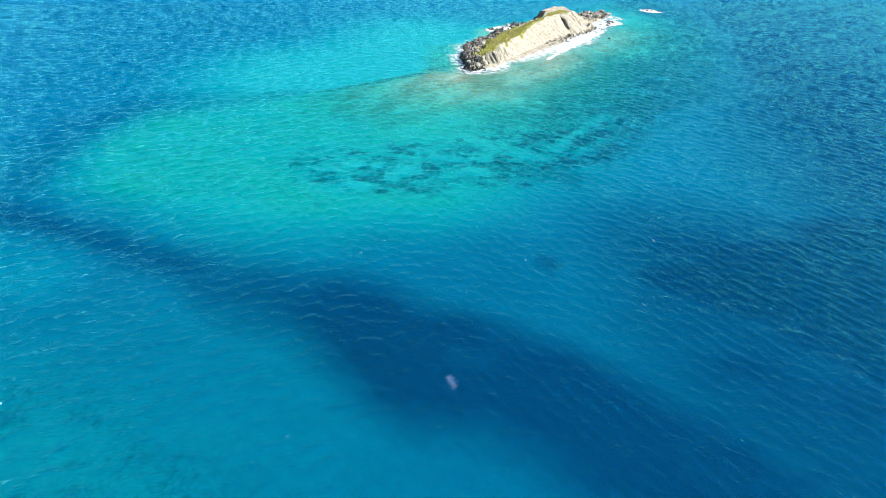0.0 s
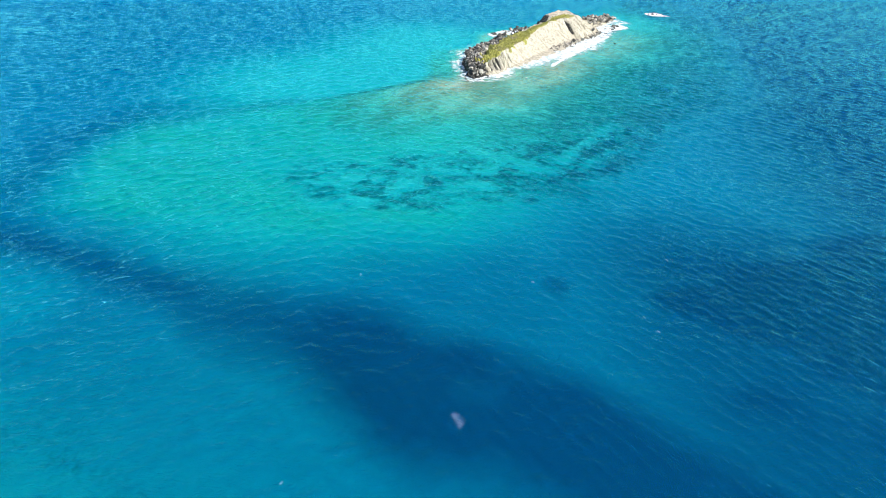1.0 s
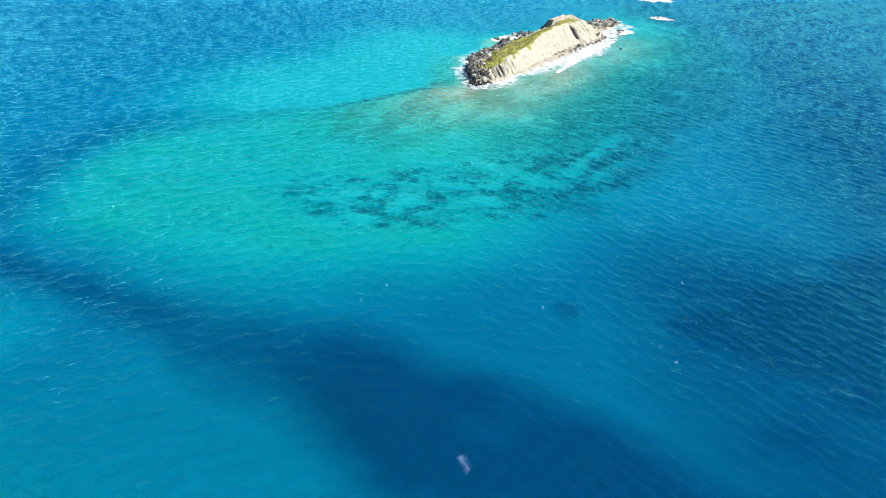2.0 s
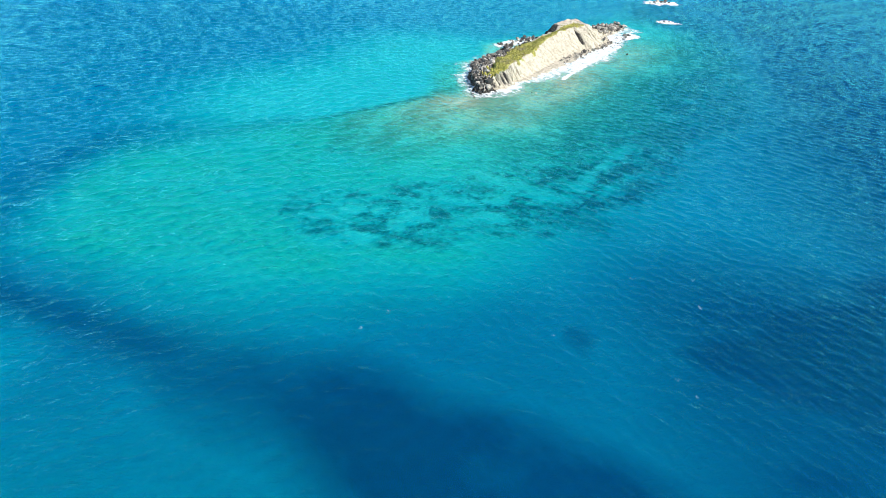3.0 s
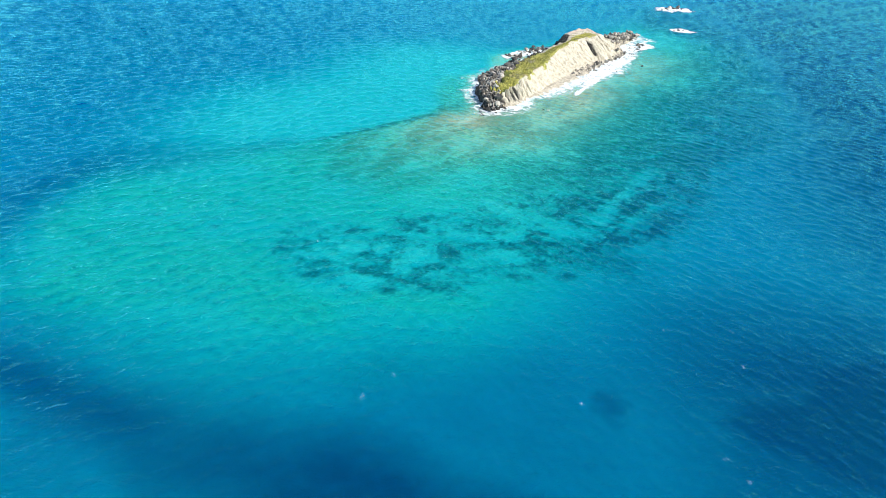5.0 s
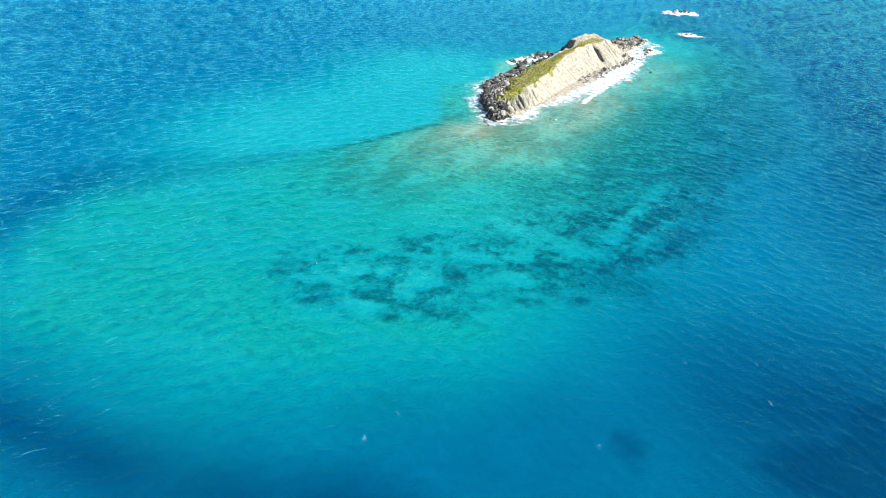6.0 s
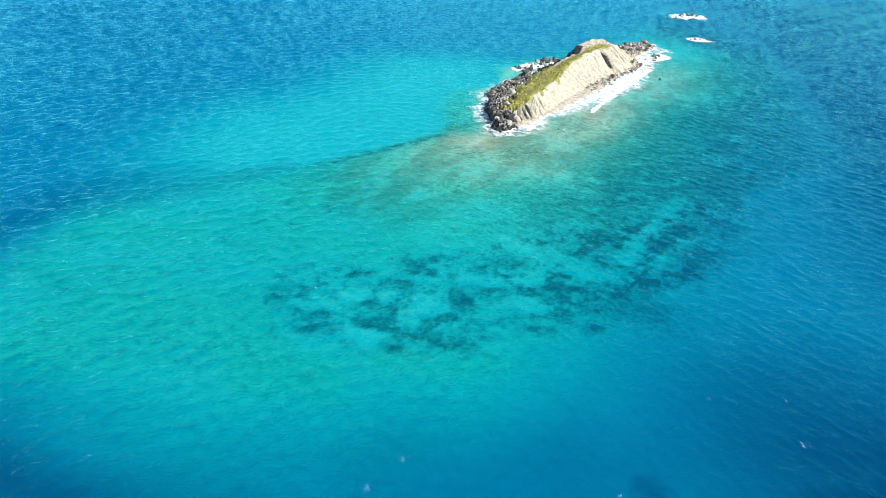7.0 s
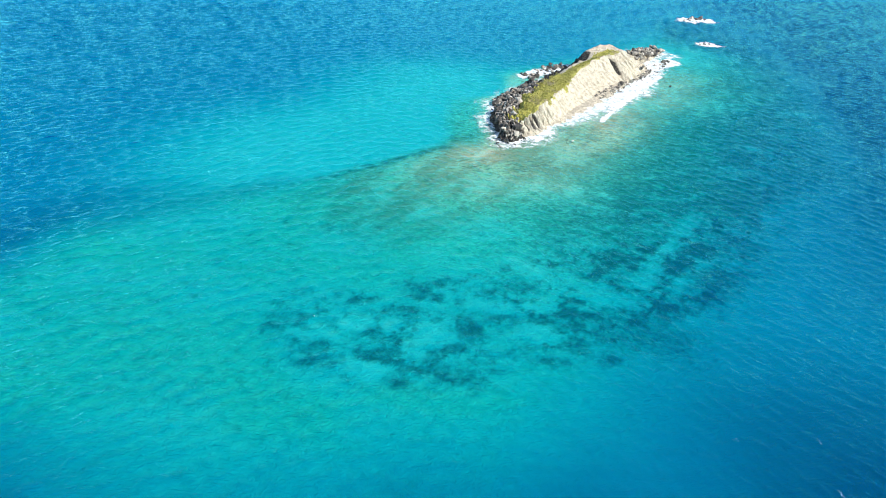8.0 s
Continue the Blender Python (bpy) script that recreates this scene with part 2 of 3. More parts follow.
def spread(fine, step, grow, reach):
    """Grid lines: even between the two ends of fine, then ever wider out to reach."""
    mid = list(np.arange(fine[0], fine[1] + step, step))
    lo, hi, s = [], [], step
    while (mid[0] if not lo else lo[-1]) > -reach:
        s *= grow if s < 1.6 else 1.12
        lo.append((mid[0] if not lo else lo[-1]) - s)
    s = step
    while (mid[-1] if not hi else hi[-1]) < reach:
        s *= grow if s < 1.6 else 1.12
        hi.append((mid[-1] if not hi else hi[-1]) + s)
    return np.array(lo[::-1] + mid + hi)


def sheet(name, xs, ys, height, fields, material, fan=np.ones_like):
    """One sheet over the grid lines xs and ys, with named values on its points."""
    gx, gy = np.meshgrid(xs, ys)
    x, y = (gx * fan(gy)).ravel(), gy.ravel()
    co = np.stack([x, y, height(x, y)], -1)
    nx, ny = len(xs), len(ys)
    a = (np.arange(ny - 1)[:, None] * nx + np.arange(nx - 1)[None, :]).ravel()
    faces = np.stack([a, a + 1, a + nx + 1, a + nx], -1)
    me = bpy.data.meshes.new(name)
    me.vertices.add(len(co))
    me.vertices.foreach_set("co", co.astype(np.float32).ravel())
    me.loops.add(faces.size)
    me.loops.foreach_set("vertex_index", faces.astype(np.int32).ravel())
    me.polygons.add(len(faces))
    me.polygons.foreach_set("loop_start", np.arange(0, faces.size, 4, dtype=np.int32))
    me.polygons.foreach_set("use_smooth", np.ones(len(faces), bool))
    me.update(calc_edges=True)
    for key, values in fields(x, y).items():
        me.attributes.new(key, "FLOAT", "POINT").data.foreach_set("value", np.asarray(values, np.float32))
    me.materials.append(material)
    return new(name, me)


# ---------------------------------------------------------------- materials
class Nodes:
    """Short names for building a node material."""

    def __init__(self, name):
        self.mat = bpy.data.materials.new(name)
        self.mat.use_nodes = True
        self.tree = self.mat.node_tree
        self.tree.nodes.clear()
        self.out = self.add("ShaderNodeOutputMaterial")

    def add(self, kind, **values):
        n = self.tree.nodes.new(kind)
        for key, value in values.items():
            setattr(n, key, value)
        return n

    def put(self, value, socket):
        if isinstance(value, bpy.types.NodeSocket):
            self.tree.links.new(value, socket)
        elif value is not None:
            socket.default_value = value

    def attr(self, name):
        return self.add("ShaderNodeAttribute", attribute_name=name).outputs["Fac"]

    def place(self, scale=(1, 1, 1), turn=0.0):
        g = self.add("ShaderNodeNewGeometry")
        m = self.add("ShaderNodeMapping")
        m.inputs["Scale"].default_value = scale
        m.inputs["Rotation"].default_value = (0, 0, turn)
        self.put(g.outputs["Position"], m.inputs["Vector"])
        return m.outputs["Vector"]

    def along(self, turn, stretch):
        """Places in a grid turned against the world's axes and drawn out along its own first axis."""
        m = self.add("ShaderNodeMapping")
        m.inputs["Scale"].default_value = (1 / stretch, 1, 1)
        self.put(self.place((1, 1, 1), turn), m.inputs["Vector"])
        return m.outputs["Vector"]

    def noise(self, vector, scale, detail=3, rough=0.55, warp=0.0):
        n = self.add("ShaderNodeTexNoise")
        self.put(vector, n.inputs["Vector"])
        n.inputs["Scale"].default_value, n.inputs["Detail"].default_value = scale, detail
        n.inputs["Roughness"].default_value, n.inputs["Distortion"].default_value = rough, warp
        return n.outputs["Fac"]

    def math(self, op, a, b=None, c=None):
        n = self.add("ShaderNodeMath", operation=op)
        for value, socket in zip((a, b, c), n.inputs):
            self.put(value, socket)
        return n.outputs[0]

    def step(self, x, a, b, to=(0, 1)):
        n = self.add("ShaderNodeMapRange", interpolation_type="SMOOTHSTEP")
        for value, key in ((x, "Value"), (a, "From Min"), (b, "From Max"), (to[0], "To Min"), (to[1], "To Max")):
            self.put(value, n.inputs[key])
        return n.outputs[0]

    def mix(self, fac, a, b):
        n = self.add("ShaderNodeMix", data_type="RGBA")
        for value, socket in ((fac, n.inputs[0]), (a, n.inputs[6]), (b, n.inputs[7])):
            self.put((*value, 1) if isinstance(value, tuple) else value, socket)
        return n.outputs[2]

    def bump(self, height, distance, strength=1.0, normal=None):
        n = self.add("ShaderNodeBump")
        n.inputs["Distance"].default_value, n.inputs["Strength"].default_value = distance, strength
        self.put(height, n.inputs["Height"])
        self.put(normal, n.inputs["Normal"])
        return n.outputs["Normal"]

    def surface(self, colour, rough, normal=None, **more):
        n = self.add("ShaderNodeBsdfPrincipled")
        self.put((*colour, 1) if isinstance(colour, tuple) else colour, n.inputs["Base Color"])
        self.put(rough, n.inputs["Roughness"])
        self.put(normal, n.inputs["Normal"])
        for key, value in more.items():
            n.inputs[key.replace("_", " ")].default_value = value
        self.put(n.outputs[0], self.out.inputs["Surface"])
        return n.outputs[0]


def water_material():
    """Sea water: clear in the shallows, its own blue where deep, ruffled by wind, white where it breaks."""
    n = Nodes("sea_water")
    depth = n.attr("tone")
    place = n.place()
    rise = n.add("ShaderNodeSeparateXYZ")
    n.put(place, rise.inputs[0])
    east = n.step(n.math("ADD", rise.outputs["X"], n.math("MULTIPLY", rise.outputs["Y"], 0.15)), -95.0, 55.0)

    def two_ways(stretch, scale, detail, rough, warp):
        """Noise drawn out along the crests of each side's waves."""
        sides = [n.noise(n.along(radians(turn), stretch), scale, detail, rough, warp) for turn in (-36, 36)]
        return n.math("ADD", n.math("MULTIPLY", sides[0], n.math("SUBTRACT", 1.0, east)), n.math("MULTIPLY", sides[1], east))

    chop = two_ways(2.2, 1.3, 3, 0.6, 0.5)
    rough_west = n.step(east, 0.0, 0.8, (1.0, 0.5))
    ripple = n.noise(n.along(0.0, 1.4), 3.2, 3, 0.55, 0.4)
    crest = n.math("ABSOLUTE", n.math("SUBTRACT", two_ways(2.4, 0.48, 4, 0.6, 0.7), 0.5))
    crest = n.math("POWER", n.math("SUBTRACT", 1.0, n.math("MINIMUM", 1.0, n.math("MULTIPLY", crest, 4.6))), 1.9)
    gust = n.step(n.noise(place, 0.045, 3, 0.55, 0.5), 0.36, 0.62, (0.55, 1.15))
    crest = n.math("MULTIPLY", crest, n.math("MULTIPLY", gust, rough_west))
    # the waves' light and dark, painted in as extra depth under crests
    shaded_depth = n.math("ADD", n.math("MULTIPLY", rise.outputs["Z"], 0.6), n.math("MULTIPLY", n.math("SUBTRACT", chop, 0.5), 0.40))
    shaded_depth = n.math("MAXIMUM", n.math("ADD", depth, n.math("MULTIPLY", shaded_depth, n.step(depth, 0.5, 5.0, (3.5, 9.0)))), 0.05)
    # light lost on the way down is put into the sheet's tint
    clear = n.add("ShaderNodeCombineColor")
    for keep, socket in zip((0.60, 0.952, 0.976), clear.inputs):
        n.put(n.math("POWER", keep, shaded_depth), socket)
    normal = n.bump(ripple, 0.035, 0.8, n.bump(n.math("MULTIPLY", chop, rough_west), 0.22, 0.9, n.bump(crest, 0.17, 1.0)))
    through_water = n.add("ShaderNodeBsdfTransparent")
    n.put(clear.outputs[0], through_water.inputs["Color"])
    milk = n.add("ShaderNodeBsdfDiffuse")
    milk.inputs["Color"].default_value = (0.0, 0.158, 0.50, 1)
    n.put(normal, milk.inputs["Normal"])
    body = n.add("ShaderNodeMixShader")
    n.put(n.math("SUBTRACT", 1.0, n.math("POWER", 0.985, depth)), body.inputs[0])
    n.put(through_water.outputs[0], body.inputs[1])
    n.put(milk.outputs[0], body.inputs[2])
    gloss = n.add("ShaderNodeBsdfGlossy")
    gloss.inputs["Roughness"].default_value = 0.06
    gloss.inputs["Color"].default_value = (0.21, 0.94, 1.0, 1)
    n.put(normal, gloss.inputs["Normal"])
    slant = n.add("ShaderNodeLayerWeight")
    n.put(normal, slant.inputs["Normal"])
    mirror = n.math("ADD", 0.02, n.math("MULTIPLY", 0.98, n.math("POWER", slant.outputs["Facing"], 5.0)))
    wet_shade = n.add("ShaderNodeMixShader")
    n.put(mirror, wet_shade.inputs[0])
    n.put(body.outputs[0], wet_shade.inputs[1])
    n.put(gloss.outputs[0], wet_shade.inputs[2])
    foam = n.add("ShaderNodeBsdfDiffuse")
    foam.inputs["Color"].default_value = (0.82, 0.86, 0.86, 1)
    lace = n.math("ADD", n.math("MULTIPLY", n.noise(place, 0.4, 4, 0.6, 0.8), 0.5), n.math("MULTIPLY", n.noise(place, 1.6, 5, 0.7, 1.2), 0.5))
    cover = n.step(n.math("ADD", n.attr("foam"), n.math("MULTIPLY", n.math("SUBTRACT", lace, 0.5), 3.4)), 0.30, 1.25)
    cover = n.math("MULTIPLY", cover, n.step(n.attr("foam"), 0.02, 0.2))
    top = n.add("ShaderNodeMixShader")
    n.put(cover, top.inputs[0])
    n.put(wet_shade.outputs[0], top.inputs[1])
    n.put(foam.outputs[0], top.inputs[2])
    n.put(top.outputs[0], n.out.inputs["Surface"])
    return n.mat


def seabed_material():
    """Pale sand, green-grey rubble, ochre algae on the flats, dark coral heads and weed."""
    n = Nodes("seabed")
    fine = n.noise(n.place(), 0.8, 7, 0.68, 0.6)
    broad = n.noise(n.place(), 0.12, 4, 0.55, 0.3)
    sand = n.mix(broad, (0.58, 0.53, 0.40), (0.72, 0.66, 0.52))
    rubble = n.mix(fine, (0.42, 0.50, 0.28), (0.62, 0.66, 0.40))
    ground = n.mix(n.math("MULTIPLY", n.attr("rubble"), 0.9), sand, rubble)
    ochre = n.mix(fine, (0.25, 0.18, 0.095), (0.52, 0.40, 0.22))
    ground = n.mix(n.step(n.math("ADD", n.attr("ochre"), n.math("MULTIPLY", n.math("SUBTRACT", fine, 0.5), 1.0)), 0.0, 1.0), ground, ochre)
    mottle = n.noise(n.place((0.8, 1.1, 1), radians(20)), 0.33, 5, 0.6, 0.8)
    ground = n.mix(n.math("MULTIPLY", n.attr("rubble"), n.step(mottle, 0.47, 0.68, (0, 0.28))), ground, (0.17, 0.22, 0.12))
    # rubble grain, with the ripple of light through the waves painted in
    pebble_light = n.noise(n.place((0.7, 1.35, 1), radians(-8)), 1.15, 4, 0.62, 0.9)
    ground = n.mix(n.math("MULTIPLY", n.attr("pebbly_light"), n.step(pebble_light, 0.49, 0.62, (0, 0.78))), ground, (0.15, 0.125, 0.075))
    ground = n.mix(n.math("MULTIPLY", n.attr("pebbly_light"), n.step(pebble_light, 0.47, 0.36, (0, 0.4))), ground, (0.66, 0.60, 0.44))
    coral = n.mix(fine, (0.03, 0.075, 0.055), (0.15, 0.22, 0.13))
    ground = n.mix(n.step(n.math("ADD", n.attr("coral"), n.math("MULTIPLY", n.math("SUBTRACT", fine, 0.5), 1.5)), 0.05, 0.95), ground, coral)
    weed = n.mix(fine, (0.012, 0.028, 0.022), (0.04, 0.06, 0.04))
    ground = n.mix(n.attr("weed"), ground, weed)
    n.surface(ground, 0.95, n.bump(pebble_light, 0.5, 0.7, n.bump(fine, 0.4, 0.7)))
    return n.mat


def rock_material(name, pale, dark, grey, relief=0.5):
    """Weathered rock: vertical streaks, stains and cracks."""
    n = Nodes(name)
    streak = n.noise(n.place((1, 1, 0.16)), 0.9, 5, 0.6, 0.6)
    blotch = n.noise(n.place(), 0.16, 4, 0.6, 0.4)
    fine = n.noise(n.place(), 2.4, 5, 0.65)
    info = n.add("ShaderNodeObjectInfo")
    colour = n.mix(n.step(streak, 0.36, 0.50), dark, pale)
    colour = n.mix(n.step(blotch, 0.50, 0.70), colour, grey)
    colour = n.mix(n.math("MULTIPLY", n.step(fine, 0.58, 0.75), 0.5), colour, dark)
    colour = n.mix(n.math("MULTIPLY", n.step(info.outputs["Random"], 0.15, 0.62), 0.88), colour, dark)
    n.surface(colour, 0.9, n.bump(fine, 0.25, relief, n.bump(streak, 0.5, relief)))
    return n.mat


def islet_material():
    """Cream cliff, grey weathered crown, black wet rock and painted shade, olive turf by the values on the mesh."""
    n = Nodes("islet_rock")
    streak = n.noise(n.place((1, 1, 0.12)), 0.75, 5, 0.62, 0.7)
    blotch = n.noise(n.place(), 0.14, 4, 0.6, 0.4)
    fine = n.noise(n.place(), 2.2, 5, 0.65)
    cream = n.mix(n.step(streak, 0.34, 0.6), (0.42, 0.365, 0.27), (0.64, 0.565, 0.435))
    grey = n.mix(n.step(streak, 0.36, 0.62), (0.21, 0.195, 0.16), (0.50, 0.455, 0.37))
    colour = n.mix(n.step(n.math("ADD", n.attr("grey"), n.math("MULTIPLY", n.math("SUBTRACT", blotch, 0.5), 1.2)), 0.3, 0.7), cream, grey)
    colour = n.mix(n.math("MULTIPLY", n.step(fine, 0.56, 0.74), 0.35), colour, (0.16, 0.14, 0.11))
    black = n.mix(n.step(fine, 0.42, 0.66), (0.016, 0.015, 0.014), (0.12, 0.11, 0.095))
    colour = n.mix(n.step(n.math("ADD", n.attr("wet_shade"), n.math("MULTIPLY", n.math("SUBTRACT", blotch, 0.5), 1.0)), 0.35, 0.65), colour, black)
    turf = n.mix(n.step(fine, 0.35, 0.65), (0.21, 0.21, 0.035), (0.49, 0.45, 0.10))
    turf = n.mix(n.step(blotch, 0.5, 0.68), turf, (0.32, 0.27, 0.14))
    colour = n.mix(n.step(n.math("ADD", n.attr("turf"), n.math("MULTIPLY", n.math("SUBTRACT", fine, 0.5), 0.9)), 0.35, 0.65), colour, turf)
    n.surface(colour, 0.92, n.bump(fine, 0.35, 0.8, n.bump(streak, 1.6, 0.9)))
    return n.mat


def scrub_material():
    n = Nodes("scrub_leaves")
    fine = n.noise(n.place(), 0.5, 4, 0.6)
    geo = n.add("ShaderNodeNewGeometry")
    colour = n.mix(fine, (0.24, 0.25, 0.05), (0.56, 0.51, 0.14))
    colour = n.mix(n.math("MULTIPLY", geo.outputs["Random Per Island"], 0.6), colour, (0.36, 0.36, 0.08))
    n.surface(colour, 0.8)
    return n.mat


def foam_material():
    n = Nodes("sea_foam")
    lace = n.noise(n.place(), 3.0, 4, 0.6)
    n.surface(n.mix(lace, (0.50, 0.74, 0.80), (0.74, 0.90, 0.95)), 0.85, n.bump(lace, 0.1, 0.6))
    return n.mat


WATER, SEABED, ISLET = water_material(), seabed_material(), islet_material()
BOULDER = rock_material("boulder_rock", (0.50, 0.455, 0.385), (0.028, 0.026, 0.024), (0.20, 0.18, 0.155))
SCRUB, FOAM = scrub_material(), foam_material()

# ---------------------------------------------------------------- sea and its bed
def wave_train(count, way):
    return [(1.0 * 4.8 ** random.random(), random.gauss(radians(way), 0.42), random.uniform(0, 6.28)) for _ in range(count)]


WEST_WAVES, EAST_WAVES = wave_train(48, -55), wave_train(48, -126)


def wave_height(x, y):
    """A short-crested wind sea that bends round the shoal: two trains, one for each side of it."""
    east = smooth(-110, 40, x + 0.15 * (y - 100))
    spacing = 0.25 + 0.0011 * np.maximum(y - 30, 0)   # the sheet's own mesh gets wider with distance
    h = 0
    for train, share in ((WEST_WAVES, np.sqrt(1 - east)), (EAST_WAVES, (0.68 - 0.16 * smooth(20, 90, x) * smooth(220, 150, y)) * np.sqrt(east))):
        for length, way, phase in train:
            k = 2 * math.pi / length
            fit = share * smooth(2.6, 4.6, length / spacing)
            steep = 0.0060 + 0.0030 * float(smooth(1.4, 2.8, length))
            h = h + fit * steep * length * np.sin(k * (x * math.cos(way) + y * math.sin(way)) + phase)
    calm = smooth(760, 600, y) * smooth(420, 330, np.abs(x - 25)) * smooth(20, 40, y)
    h = h + 0.8 * (h * h - 0.010)                 # crests narrower than troughs
    return h * calm


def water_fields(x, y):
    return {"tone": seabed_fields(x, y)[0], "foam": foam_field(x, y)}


def bed_fields(x, y):
    _, coral, weed, rubble, ochre = seabed_fields(x, y)
    pebbly_light = rubble * (0.22 + 0.78 * smooth(75, 15, np.maximum(region(x, y, SHORE), 0) - 0.2 * np.abs(x)))
    return {"coral": coral, "weed": weed, "rubble": rubble, "ochre": ochre, "pebbly_light": pebbly_light}


def bed_height(x, y):
    """The bed is shallow all over; the water's colour deepens quickly with it."""
    tone, coral = seabed_fields(x, y)[:2]
    return -0.4 - 0.12 * tone + 0.35 * coral * smooth(2, 5, tone)


def widening(y):
    return 0.30 + 0.70 * np.clip((y - 40) / 430, 0, 1)


rows = [30.0]
while rows[-1] < 4500:
    rows.append(rows[-1] + (0.24 + 0.0011 * (rows[-1] - 30) if rows[-1] < 520 else 0.12 * (rows[-1] - 505)))
rows = np.concatenate([[-4500, -2500, -1200, -500, -200, -80, -30, 0, 15], rows])
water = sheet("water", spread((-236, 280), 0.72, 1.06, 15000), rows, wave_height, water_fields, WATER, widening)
tagged(water, "clear turquoise and deep blue sea ruffled by wind", "sea", kind="structure")
ground = sheet("ground", spread((-125, 135), 0.7, 1.08, 4500), spread((30, 300), 0.7, 1.08, 4500), bed_height, bed_fields, SEABED)
tagged(ground, "sandy sea floor with coral heads and dark weed beds", "seabed", kind="structure")


# ---------------------------------------------------------------- islet
def part(name, bm, material, parent, label="", kind=""):
    me = bpy.data.meshes.new(name)
    bm.to_mesh(me)
    bm.free()
    me.materials.append(material)
    ob = new(name, me)
    ob.parent = parent
    return tagged(ob, label, kind=kind)


def station(u):
    return [float(np.interp(u, STATIONS[:, 0], STATIONS[:, k])) for k in range(1, 7)]


def rough3(p, size, octaves=4):
    return noise.fractal(Vector(p) / size, 0.9, 2.0, octaves)


def islet_point(u, s):
    """s runs from the seaward foot (0) over the cliff edge (0.4) and ridge (0.7) to the lee foot (1)."""
    foot, edge, z_edge, ridge, z_ridge, lee = station(u)
    if s < 0.12:                                   # below the sea and the wet apron of fallen stone
        k = s / 0.12
        beach = 1 + 7.0 * float(smooth(2, 20, u) * smooth(70, 48, u))
        v, z = foot + beach * (1 - k) + 2.0 * (1 - k) ** 3, -1.3 * (1 - k) ** 2.2 + 0.55 * k - 0.15
    elif s < 0.45:                                 # cliff
        k = (s - 0.12) / 0.33
        v, z = foot + (edge - foot) * k ** 0.85, 0.35 + (z_edge - 0.35) * k ** 0.92
    elif s < 0.72:                                 # top
        k = (s - 0.45) / 0.27
        v, z = edge + (ridge - edge) * k, z_edge + (z_ridge - z_edge) * (k * k * (3 - 2 * k))
    else:                                          # lee side
        k = (s - 0.72) / 0.28
        v, z = ridge + (lee - 3 - ridge) * k, (z_ridge + 0.4) * (1 - k) ** 1.7 - 0.4 - 1.2 * k ** 4
    return v, z


# the cliff's upright clefts, recessed and their shade painted black: where along it, half-width, depth
SEAMS = [(-8.0, 1.1, 1.0), (-5.2, 0.6, 0.9), (-2.4, 0.95, 1.0), (0.0, 0.85, 1.0), (4.0, 0.4, 0.6), (70.5, 0.35, 0.6), (74.5, 0.4, 0.7), (79, 0.4, 0.7)]


